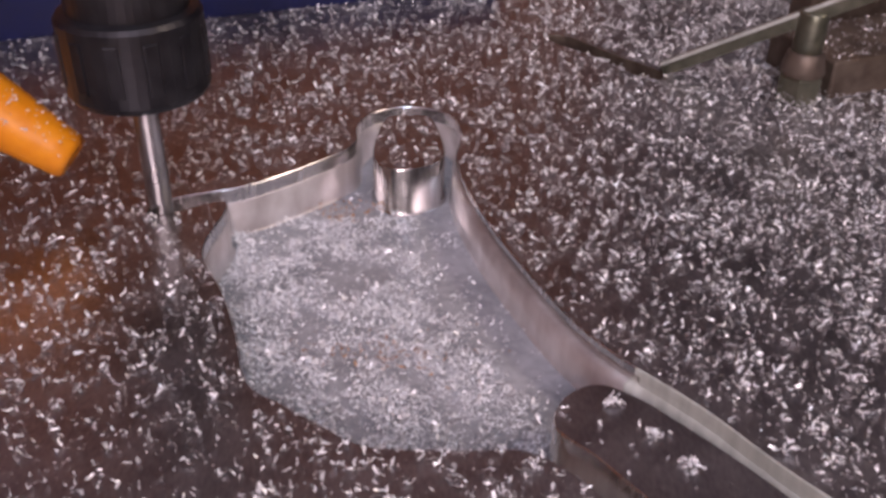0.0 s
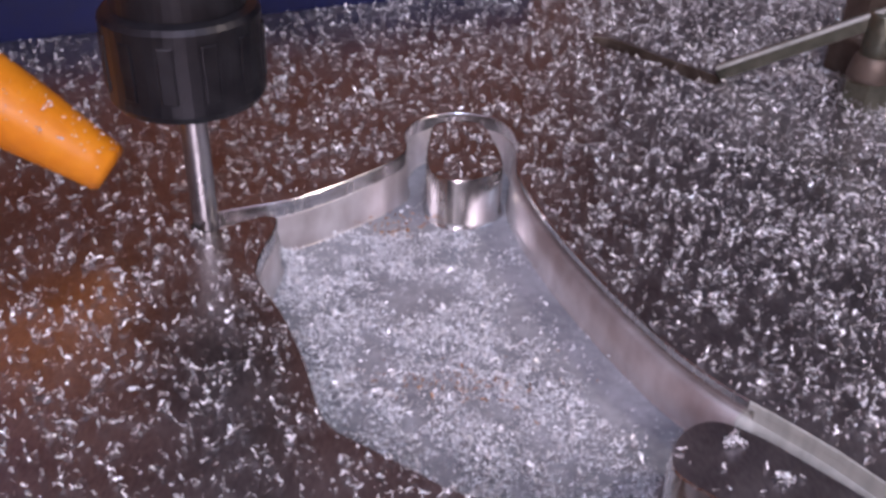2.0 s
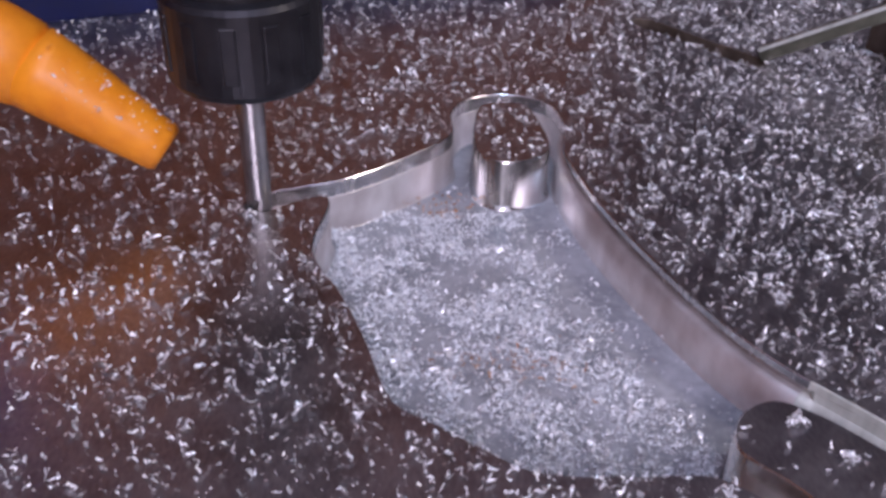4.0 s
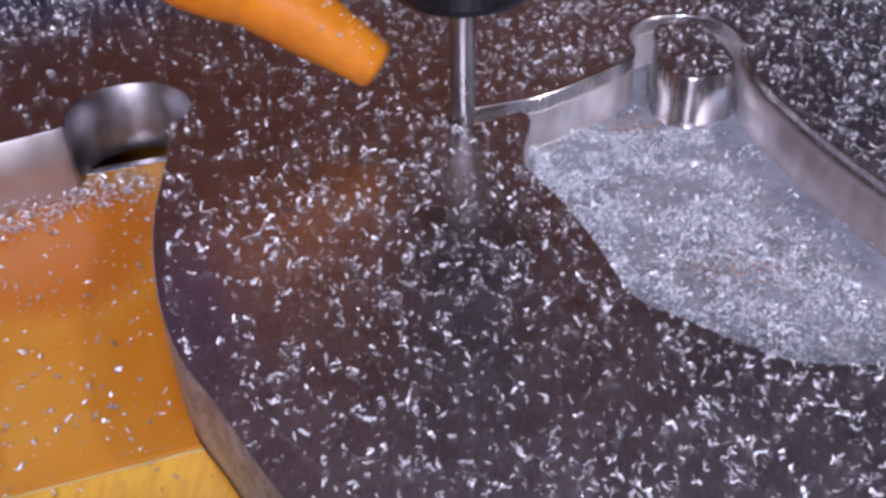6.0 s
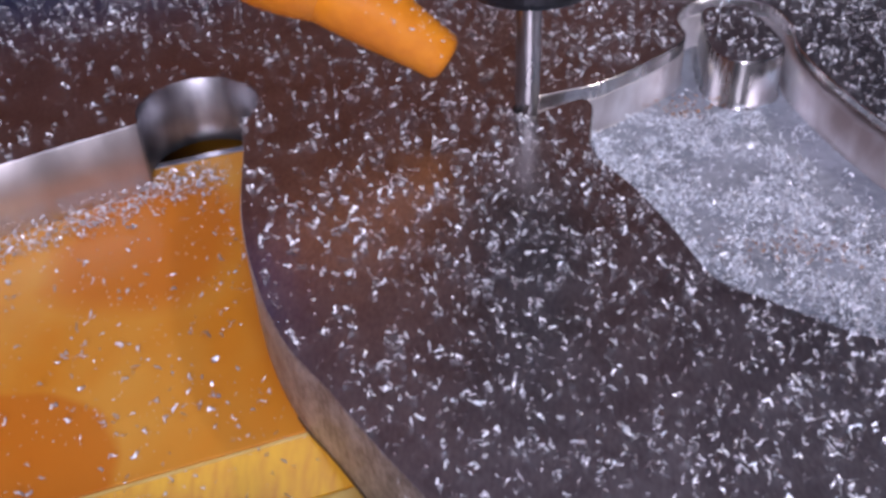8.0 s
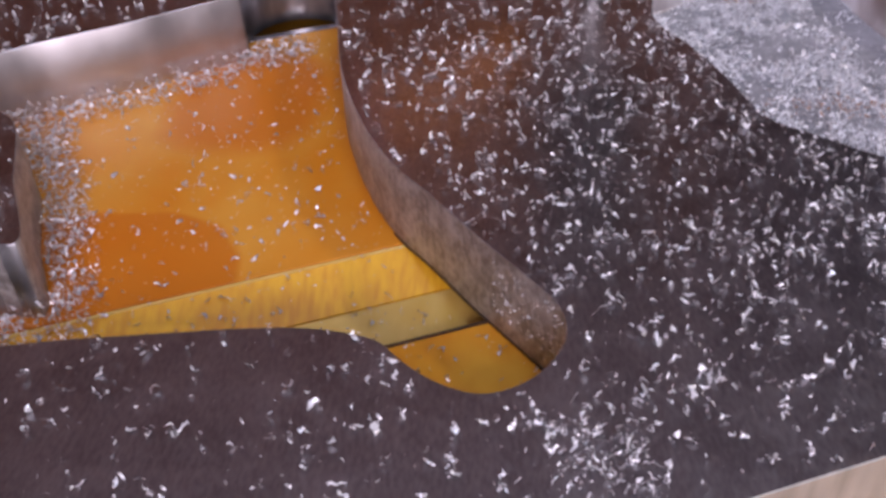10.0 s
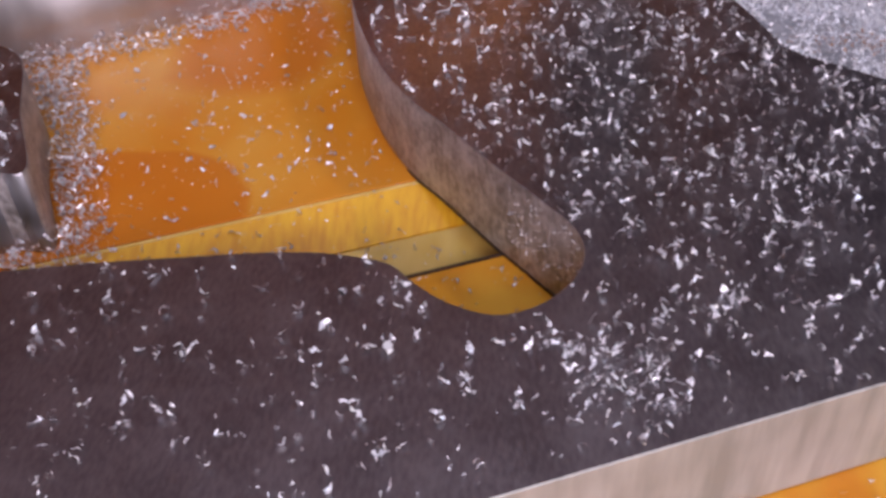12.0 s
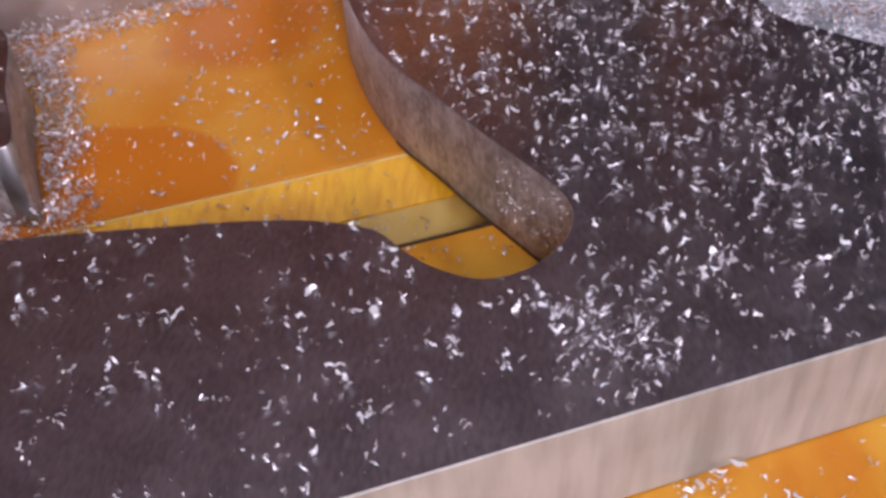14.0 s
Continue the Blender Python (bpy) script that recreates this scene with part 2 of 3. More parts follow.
def lathe(bm, profile, m, n=40):
    """A turned shape: radius and height pairs round the z axis, laid by m."""
    rows = [[bm.verts.new(m @ Vector((r * math.cos(2 * math.pi * k / n), r * math.sin(2 * math.pi * k / n), z))) for k in range(n)] for r, z in profile]
    for a, b in zip(rows, rows[1:]):
        for k in range(n):
            bm.faces.new((a[k - 1], a[k], b[k], b[k - 1]))
    bm.faces.new(rows[0][::-1])
    bm.faces.new(rows[-1])


AX = Matrix.Rotation(radians(SKEW), 4, "Z")   # the machine's axes

# ---- room: unseen walls and roof added to shape the plate's reflections ----


def wall(name, lo, hi, material, label):
    bm = bmesh.new()
    box(bm, lo[0], hi[0], lo[1], hi[1], lo[2], hi[2])
    return tagged(part(name, bm, material), label, "wall", kind="structure")


wall("wall_west", (-1.22, -0.9, -0.3), (-1.2, 1.2, 1.0), M_BROWN, "unseen brown side wall, added to tint the plate's reflections")
wall("wall_east", (1.2, -0.9, -0.3), (1.22, 1.2, 1.0), M_GREY, "unseen grey side wall, added to close the place")
wall("wall_south", (-1.22, -0.92, -0.3), (1.22, -0.9, 1.0), M_GREY, "unseen grey front wall, added to close the place")
wall("wall_north", (0.2, 1.2, -0.3), (1.22, 1.22, 1.0), M_GREY, "unseen dark grey back wall, added to darken the plate's reflections")
wall("wall_north_panel", (-1.22, 1.2, -0.3), (0.2, 1.22, 1.0), M_BROWN, "unseen brown back panel, added to tint the plate's reflections")
wall("ceiling", (-1.22, -0.92, 1.0), (1.22, 1.22, 1.02), M_ROOF, "unseen pale mauve-grey roof, added to brighten the plate's reflections")
wall("floor", (-1.22, -0.92, -0.08), (1.22, 1.22, -0.0605), M_BED, "grey machine bed under the fixture boards")

# ---- fixture boards ----
T = 0.0175
GROOVE = -0.0226


def board(name, u0, u1, o0, o1, z0, z1, material, label, bevel=0.00015):
    bm = bmesh.new()
    box(bm, u0, u1, o0, o1, z0, z1, bevel, AX)
    return tagged(part(name, bm, material), label, "board", "fixture boards")


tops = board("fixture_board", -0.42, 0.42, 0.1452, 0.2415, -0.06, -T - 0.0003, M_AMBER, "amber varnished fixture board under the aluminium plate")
board("fixture_board", -0.42, 0.42, -0.12, 0.118, -0.06, -T - 0.0003, M_GOLD, "amber varnished fixture board along the plate's edge")
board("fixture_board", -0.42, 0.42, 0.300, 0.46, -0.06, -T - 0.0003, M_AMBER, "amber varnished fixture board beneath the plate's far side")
bm = bmesh.new()
ends = [[bm.verts.new(AX @ Vector((u, o, z))) for o, z in ((0.1451, -T - 0.0004), (0.1345, GROOVE), (0.1345, -0.0585), (0.1451, -0.0585))] for u in (-0.42, 0.42)]
for k in range(4):
    bm.faces.new((ends[0][k - 1], ends[1][k - 1], ends[1][k], ends[0][k]))
bm.faces.new(ends[0]), bm.faces.new(ends[1][::-1])
bmesh.ops.bevel(bm, geom=[e for e in bm.edges if abs(e.verts[0].co.z + T) < 0.001 and abs(e.verts[1].co.z + T) < 0.001], offset=0.0009, segments=1, affect="EDGES")
bmesh.ops.recalc_face_normals(bm, faces=bm.faces)
part("cut_edge", bm, M_YELLOW, tops, "yellow sawn edge")
# thin pale strip added as the highlight along the sawn edge
bm = bmesh.new()
box(bm, -0.42, 0.42, 0.1444, 0.14505, -T - 0.0014, -T - 0.0006, 0.0001, AX)
part("lip_highlight", bm, M_GROOVE, tops, "pale strip standing in for the lip's highlight")
bm = bmesh.new()
box(bm, -0.42, 0.42, 0.1182, 0.1343, -0.06, GROOVE - 0.0001, 0.0003, AX)
tagged(part("groove_strip", bm, M_GROOVE), "pale yellow strip at the bottom of the groove between boards", "strip")
bm = bmesh.new()
box(bm, -0.42, 0.42, 0.2417, 0.2440, -0.06, -T - 0.0001, 0.0002, AX)
tagged(part("steel_strip", bm, M_STEEL), "thin bright steel strip along the board's edge", "strip")

# ---- the aluminium plate ----
DEPTH = 0.013
CORNER = Vector((-0.1405, 0.199))
POCKET = rounded(plan([
    (-22, 229), (-34, 215.5), (-47, 205.5), (-55, 202.4), (-61, 200), (-65.5, 197.2), (-67.3, 194), (-65.6, 191.4), (-62.5, 191.6),
    (-58, 195), (-54, 197.6), (-50.3, 198.4), (-49.2, 195.5), (-51, 177), (-44, 162), (-39, 149), (-33.5, 133), (-27, 128), (-20, 123), (-12, 118), (3, 117), (15, 117),
    (22, 112), (30, 102), (45, 84), (62, 70), (78, 72), (80, 84), (68, 100), (57, 113), (47, 127), (40, 135), (34, 141.5), (27, 152), (20, 167),
    (12, 188), (6.5, 208), (4.5, 222), (6, 235), (3, 247), (-8, 252), (-18, 248), (-22, 240)]))
BOSS = rounded(plan([(-16, 238), (-14, 245.5), (-10, 247), (-3, 246), (0, 237), (1, 221), (-4, 216), (-11, 214.5), (-16, 219)]), 0.0008)
TONGUE = rounded(plan([(20, 123), (23, 131), (29, 134), (35, 131), (42, 124), (49, 116), (58, 104), (66, 90), (66, 80), (58, 80), (45, 92), (32, 108), (26, 116)]))
BORE = [(1000 * CORNER.x + 14 * math.cos(radians(a)), 1000 * CORNER.y + 14 * math.sin(radians(a))) for a in range(210, -31, -12)]
WINDOW = rounded(plan([(-216, 148), (-200, 163), (-188, 170), (-176, 176.5), (-166, 183), (-157, 188.5)] + BORE + [
    (-126.2, 179), (-122, 153), (-114, 129), (-107, 116), (-101, 108.5), (-91, 95), (-83, 85), (-78, 78), (-77, 72), (-79.5, 66), (-84, 61.5),
    (-90, 59.5), (-97, 62), (-102, 66), (-106, 70), (-115, 72.3), (-124, 72.5), (-140, 71), (-157, 69), (-166, 67.5), (-175, 66), (-184, 70),
    (-188, 79), (-185, 88), (-178, 92.5), (-171.5, 92.5), (-179, 111), (-189, 134), (-200, 139), (-214, 139)]))
CUT = rounded(plan([(36, 309), (41, 309.5), (54, 295), (69, 277), (67, 273), (62, 274), (50, 290), (37, 304)]))
EDGE = [(AX @ Vector((u, o, 0))).xy for u, o in ((-0.36, 0.059), (0.36, 0.059), (0.36, 0.33), (-0.36, 0.33))]

plate = thing("aluminium_plate", "thick milled aluminium plate with pockets, littered with chips", "metal plate", (0, 0.19, -T))
EASE = 0.0002
bm = bmesh.new()
fill(bm, [EDGE, grown(POCKET, EASE), grown(WINDOW, EASE), grown(CUT, EASE)], 0.0)
fill(bm, [EDGE, WINDOW], -T, False)
part("plate_top", bm, M_PLATE, plate)
bm = bmesh.new()
rings(bm, [(grown(EDGE, 0.0), 0.0), (grown(EDGE, 0.0002), -0.0002), (grown(EDGE, 0.0002), -T)], False)
part("outer_side", bm, M_SIDE, plate, "pale sawn side of the plate")
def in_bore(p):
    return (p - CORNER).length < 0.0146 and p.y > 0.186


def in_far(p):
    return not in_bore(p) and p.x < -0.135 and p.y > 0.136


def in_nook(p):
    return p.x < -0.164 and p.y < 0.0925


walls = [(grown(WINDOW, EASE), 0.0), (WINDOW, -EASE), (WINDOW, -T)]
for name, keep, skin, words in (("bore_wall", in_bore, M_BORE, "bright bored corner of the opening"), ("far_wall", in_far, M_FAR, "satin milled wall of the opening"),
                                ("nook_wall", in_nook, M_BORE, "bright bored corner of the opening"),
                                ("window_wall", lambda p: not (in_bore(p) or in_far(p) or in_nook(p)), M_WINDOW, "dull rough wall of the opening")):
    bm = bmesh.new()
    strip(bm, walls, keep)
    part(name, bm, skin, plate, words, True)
side = [1.0 if p.x > 0.004 and 0.1385 < p.y < 0.235 else 0.1 for p in POCKET]
notch = grown(POCKET, [0.0016 * a for a in side])
lip = [-0.0011 * a for a in side]
def in_channel(p):
    return p.x > 0.0305 and p.y < 0.1385 or p.x > 0.045


# light caught by the channel's rim and wall is put in as pale M_SIDE
edge = [(grown(POCKET, EASE), 0.0), (POCKET, -EASE), (POCKET, -0.0016), (notch, -0.0018), (notch, -0.0038)]
for name, keep, skin, words in (("pocket_rim", lambda p: not in_channel(p), M_WALL, "upper rim of the pocket"), ("channel_rim", in_channel, M_SIDE, "upper rim of the channel, made pale for the light on it")):
    bm = bmesh.new()
    strip(bm, edge, keep)
    part(name, bm, skin, plate, words)
shell = [(notch, -0.0038), (grown(POCKET, lip), -0.0040), (grown(POCKET, lip), -DEPTH + 0.0006), (grown(POCKET, [a - 0.0006 for a in lip]), -DEPTH)]
for name, keep, skin, words in (("pocket_wall", lambda p: not in_channel(p), M_POCKET, "milled wall of the pocket"),
                                ("channel_wall", in_channel, M_SIDE, "wall of the channel beside the tongue, made pale for the light on it")):
    bm = bmesh.new()
    strip(bm, shell, keep)
    part(name, bm, skin, plate, words, True)
bm = bmesh.new()
fill(bm, [POCKET], -DEPTH - 0.00005)
part("pocket_floor", bm, M_FLOOR, plate, "milled floor of the pocket")
bm = bmesh.new()
rings(bm, [(grown(CUT, EASE), 0.0), (CUT, -EASE), (CUT, -DEPTH)], True)
fill(bm, [CUT], -DEPTH)
part("profile_slot", bm, M_RUST, plate, "narrow slot with a dull brown wall")
for shape, words in ((BOSS, "short round boss left standing in the pocket"), (TONGUE, "long rounded tongue left standing in the pocket")):
    bm = bmesh.new()
    rings(bm, [(grown(shape, -0.0003), 0.0), (shape, -0.0004), (shape, -DEPTH + 0.0008), (grown(shape, 0.0007), -DEPTH)], False)
    core = part("boss_wall", bm, M_WALL, plate, words, True)
    bm = bmesh.new()
    fill(bm, [grown(shape, -0.0003)], 0.0)
    part("boss_top", bm, M_PLATE, core)

# ---- cutter and nozzle ----
TOOL = Vector((-0.0640, 0.1943))


def end_mill():
    bm = bmesh.new()
    n, rows, high = 48, 60, 0.024
    grid = []
    for j in range(rows + 1):
        z = high * j / rows
        ring = []
        for k in range(n):
            a = 2 * math.pi * k / n
            flute = math.cos(3 * (a - z / 0.0065))
            r = 0.0027 - (0.0009 * max(0.0, flute) ** 0.6 if z < 0.015 else 0.0)
            ring.append(bm.verts.new((TOOL.x + r * math.cos(a), TOOL.y + r * math.sin(a), -DEPTH + 0.0002 + z)))
        grid.append(ring)
    top = [bm.verts.new((v.co.x, v.co.y, 0.034)) for v in grid[-1]]
    grid.append(top)
    for a, b in zip(grid, grid[1:]):
        for k in range(n):
            bm.faces.new((a[k - 1], a[k], b[k], b[k - 1]))
    bm.faces.new(grid[0][::-1])
    return bm


spindle = thing("milling_spindle", "black collet holding a bright steel end mill in the slot", "spindle", (TOOL.x, TOOL.y, -DEPTH))
part("end_mill", end_mill(), M_CARBIDE, spindle, "bright fluted steel end mill", True)
bm = bmesh.new()
lathe(bm, [(0.0034, 0.0275), (0.0085, 0.0275), (0.0095, 0.0285), (0.0140, 0.0300), (0.0150, 0.0315), (0.0150, 0.047), (0.0143, 0.048), (0.0125, 0.0485), (0.0125, 0.072), (0.0165, 0.074), (0.0165, 0.092)], Matrix.Translation((TOOL.x, TOOL.y, 0)), 48)
collet = part("collet_nut", bm, M_BLACK, spindle, "black collet nut")
for k in range(12):
    bm = bmesh.new()
    a = 2 * math.pi * k / 12
    box(bm, -0.0015, 0.0015, 0.0146, 0.0153, 0.034, 0.045, 0.0003, Matrix.Translation((TOOL.x, TOOL.y, 0)) @ Matrix.Rotation(a, 4, "Z"))
    part("grip_rib", bm, M_BLACK, collet)

TIP, KNEE, TAIL = (Vector((TOOL.x + a, TOOL.y + b, z)) for a, b, z in ((-0.0180, 0.0, 0.0130), (-0.0430, 0.002, 0.0305), (-0.0640, 0.004, 0.0390)))
nozzle = thing("coolant_nozzle", "orange plastic coolant nozzle with a blue joint, speckled with chips", "nozzle", tuple(TIP))
aim = (TIP - KNEE).to_track_quat("Z", "Y").to_matrix().to_4x4()
long = (TIP - KNEE).length
bm = bmesh.new()
lathe(bm, [(0.0086, 0), (0.0084, 0.004), (0.0074, long * 0.45), (0.0058, long * 0.85), (0.0055, long - 0.0012), (0.0047, long), (0.0026, long), (0.0024, long - 0.004)], Matrix.Translation(KNEE) @ aim)
part("cone", bm, M_ORANGE, nozzle, "", True)
back = (KNEE - TAIL).to_track_quat("Z", "Y").to_matrix().to_4x4()
back_long = (KNEE - TAIL).length
bm = bmesh.new()
lathe(bm, [(0.0070, 0), (0.0094, 0.003), (0.0102, back_long * 0.45), (0.0098, back_long * 0.75), (0.0088, back_long), (0.0060, back_long + 0.003)], Matrix.Translation(TAIL) @ back)
part("elbow", bm, M_ORANGE, nozzle, "", True)
bm = bmesh.new()
lathe(bm, [(0.0045, -0.03), (0.0068, -0.026), (0.0072, -0.014), (0.0060, -0.011), (0.0070, -0.008), (0.0066, 0.001), (0.0050, 0.0035)], Matrix.Translation(TAIL) @ Matrix.Rotation(radians(162), 4, "Y"))
part("joint", bm, M_BLUEP, nozzle, "blue ball joint", True)

# ---- blue beam and clamp ----
bm = bmesh.new()
box(bm, -0.42, 0.15, 0.331, 0.40, -T, 0.018, 0.002, AX)
tagged(part("machine_beam", bm, M_BLUE), "dark blue painted machine beam behind the plate", "beam")

clamp = thing("strap_clamp", "steel strap clamp on a bolt, pressing on the plate", "clamp", (0.104, 0.258, 0))
a, b = Vector((0.0680, 0.2800, 0.0018)), Vector((0.132, 0.2462, 0.0455))
run = (b - a)
tilt = Matrix.Translation(a) @ run.to_track_quat("X", "Z").to_matrix().to_4x4()
bm = bmesh.new()
box(bm, 0, run.length, -0.0022, 0.0022, -0.0030, 0.0010, 0.0003, tilt)
part("bar", bm, M_OLIVE, clamp, "dark olive steel bar")
# pale strip added as the highlight on the bar's upper edge
bm = bmesh.new()
box(bm, 0.0005, run.length, -0.0025, -0.0008, 0.0003, 0.0013, 0.0002, tilt)
part("edge_highlight", bm, M_SIDE, clamp, "pale strip standing in for the upper edge's highlight")
bm = bmesh.new()
lathe(bm, [(0.0042, 0.011), (0.0042, 0.0255), (0.0038, 0.0260)], Matrix.Translation((0.1035, 0.2605, 0)), 32)
part("post", bm, M_OLIVE, clamp, "", True)
bm = bmesh.new()
lathe(bm, [(0.0060, 0.0079), (0.0062, 0.0083), (0.0060, 0.0100), (0.0056, 0.0118), (0.0050, 0.0140), (0.0043, 0.0146)], Matrix.Translation((0.1035, 0.2605, 0)), 40)
part("washer", bm, M_RUST, clamp, "dull brown washer", True)
bm = bmesh.new()
lathe(bm, [(0.0062, 0.0), (0.0066, 0.0004), (0.0066, 0.0072), (0.0061, 0.0079)], Matrix.Translation((0.1035, 0.2605, 0)) @ Matrix.Rotation(radians(8), 4, "Z"), 6)
part("hex_nut", bm, M_OLIVE, clamp)

bm = bmesh.new()
box(bm, 0.196, 0.30, 0.2025, 0.232, 0, 0.0115, 0.0008, AX)
tagged(part("steel_block", bm, M_RUST), "dull brown steel block lying on the plate", "block")
bm = bmesh.new()
box(bm, 0.213, 0.31, 0.236, 0.246, 0.0, 0.019, 0.0008, AX)
tagged(part("steel_rail", bm, M_RUST), "dull dark steel rail lying behind the block", "rail")

# ---- chips ----
BESIDE = (-0.0636, 0.0386)
HEAPS = ((0.0306, 0.1284), (0.0363, 0.1205), (0.0414, 0.1137))
rng = np.random.default_rng(7)


def inside(x, y, loop):
    lx, ly = np.array([p.x for p in loop]), np.array([p.y for p in loop])
    hit = np.zeros(len(x), bool)
    for i in range(len(lx)):
        x0, y0, x1, y1 = lx[i - 1], ly[i - 1], lx[i], ly[i]
        c = (y0 > y) != (y1 > y)
        with np.errstate(divide="ignore", invalid="ignore"):
            hit ^= c & (x < (x1 - x0) * (y - y0) / (y1 - y0) + x0)
    return hit


def flakes(name, places, low, high, label, parent_mat=M_CHIP, curl=2.4, slim=1.0, few=2.0):
    """Curled metal flakes lying at the places (x, y, z): one object."""
    count, seg = len(places), 6
    size = low + (high - low) * rng.random(count) ** few
    wide = size * rng.uniform(0.13, 0.48, count) * slim
    bend = rng.normal(0, curl, count)
    twist = rng.normal(0, 1.3, count)
    s = np.linspace(-0.5, 0.5, seg + 1)
    ang = bend[:, None] * s[None, :] + rng.normal(0, 0.35, (count, seg + 1))
    px = np.cumsum(np.cos(ang), 1) * size[:, None] / seg
    pz = np.cumsum(np.sin(ang), 1) * size[:, None] / seg
    px -= px.mean(1, keepdims=True)
    pz -= pz.mean(1, keepdims=True)
    taper = np.array([0.1, 0.7, 1.0, 0.9, 1.0, 0.7, 0.05])
    sway = np.cumsum(rng.normal(0, 0.10, (count, seg + 1)), 1) * size[:, None]
    verts = np.zeros((count, seg + 1, 2, 3))
    for side, sign in enumerate((-1, 1)):
        w = sign * wide[:, None] * taper[None, :] / 2 * rng.uniform(0.3, 1.5, (count, seg + 1))
        roll = twist[:, None] * s[None, :]
        verts[:, :, side, 0] = px
        verts[:, :, side, 1] = w * np.cos(roll) + sway
        verts[:, :, side, 2] = pz + w * np.sin(roll)
    v = verts.reshape(count, -1, 3)
    for axis in (0, 1):
        a = rng.normal(0, 0.45, count) + (rng.random(count) < 0.5) * (axis == 0) * math.pi / 2 * rng.random(count)
        c, d = np.cos(a)[:, None], np.sin(a)[:, None]
        i, j = ((1, 2), (0, 2))[axis]
        vi, vj = v[:, :, i].copy(), v[:, :, j].copy()
        v[:, :, i], v[:, :, j] = c * vi - d * vj, d * vi + c * vj
    a = rng.uniform(0, 2 * math.pi, count)
    c, d = np.cos(a)[:, None], np.sin(a)[:, None]
    vx, vy = v[:, :, 0].copy(), v[:, :, 1].copy()
    v[:, :, 0], v[:, :, 1] = c * vx - d * vy, d * vx + c * vy
    v[:, :, 2] -= v[:, :, 2].min(1, keepdims=True)
    v += places[:, None, :]
    per = 2 * (seg + 1)
    quad = np.array([(2 * k, 2 * k + 1, 2 * k + 3, 2 * k + 2) for k in range(seg)])
    faces = (np.arange(count)[:, None, None] * per + quad[None]).reshape(-1, 4)
    me = bpy.data.meshes.new(name)
    me.from_pydata(v.reshape(-1, 3).tolist(), [], faces.tolist())
    me.materials.append(parent_mat)
    return tagged(new(name, me), label, "metal chips", kind="stuff")


def tangled(places, share, spread):
    """Adds neighbours to some of the places, so that chips hang together in small tangles."""
    picked = places[rng.random(len(places)) < share]
    extra = np.repeat(picked, 3, 0)
    extra = extra + np.stack([rng.normal(0, spread, len(extra)), rng.normal(0, spread, len(extra)), rng.uniform(0, spread, len(extra))], 1)
    return np.concatenate([places, extra])


def clumps(x, y, scale, seed=0.0):
    return np.array([noise.noise(Vector((a * scale + seed, b * scale - seed, seed))) for a, b in zip(x, y)])


def scatter(x0, x1, y0, y1, count):
    return rng.uniform(x0, x1, count), rng.uniform(y0, y1, count)


def sigmoid(v, wide):
    return 1 / (1 + np.exp(-v / wide))


x, y = scatter(-0.26, 0.20, 0.0, 0.40, 420000)
u, o = x * math.cos(radians(SKEW)) + y * math.sin(radians(SKEW)), -x * math.sin(radians(SKEW)) + y * math.cos(radians(SKEW))
on_plate = (o > 0.0605) & (o < 0.328) & ~inside(x, y, grown(POCKET, 0.0006)) & ~inside(x, y, grown(WINDOW, 0.0006)) & ~inside(x, y, grown(CUT, 0.0006))
right = sigmoid(x - 0.045, 0.018) * sigmoid(y - 0.12, 0.02)
far = sigmoid(y - 0.12, 0.02)
mid = sigmoid(x + 0.085 + (y - 0.09) * 0.1, 0.012) * sigmoid(y - 0.075, 0.01)
dense = 0.043 + 0.045 * far * (x > -0.15) + 0.085 * mid * (1 - 0.4 * sigmoid(y - 0.2, 0.02)) + 0.07 * right + 0.06 * (x < -0.15) * far
dense *= np.clip(1.0 + 0.8 * clumps(x, y, 60.0, 3.1) + 0.5 * clumps(x, y, 190.0, 9.4), 0.15, 3)
dense *= 1 - 0.75 / (1 + np.exp((x + 0.112) / 0.008)) / (1 + np.exp(-(y - 0.175) / 0.01)) * sigmoid(0.238 - y, 0.006)
dense += 0.07 * sigmoid(-0.120 - x, 0.012) * sigmoid(y - 0.238, 0.006) * np.clip(0.6 + 1.8 * clumps(x, y, 40.0, 4.4), 0.0, 2)
dense += 0.42 * np.exp(-((x + 0.074) ** 2 + (y - 0.049) ** 2) / 0.00005)
keep = on_plate & (rng.random(len(x)) < dense)
heap = np.exp(-((x - 0.088) ** 2 / 0.0006 + (y - 0.262) ** 2 / 0.00025))
rise = 0.0001 + 0.006 * heap * rng.random(len(x))
flakes("plate_chips", tangled(np.stack([x, y, rise], 1)[keep], 0.24, 0.0006), 0.0004, 0.0027, "silvery aluminium chips strewn over the plate", slim=0.75, few=3.2)
keep = on_plate & (o < 0.11) & (x > -0.115) & (rng.random(len(x)) < 0.016 * np.clip(1 + 1.5 * clumps(x, y, 80.0, 1.7), 0.1, 3))
flakes("coarse_chips", tangled(np.stack([x, y, rise], 1)[keep], 0.2, 0.0009), 0.0012, 0.0030, "coarser bright chips along the plate's near side")
dense = 0.012 + 0.30 * right * np.clip(1.0 + 1.2 * clumps(x, y, 45.0, 6.3), 0.2, 2) + 0.05 * mid * far + 0.5 * heap
keep = on_plate & (rng.random(len(x)) < dense)
flakes("fine_chips", np.stack([x, y, rise], 1)[keep], 0.0003, 0.0013, "fine grey aluminium swarf between the larger chips", M_SWARF)

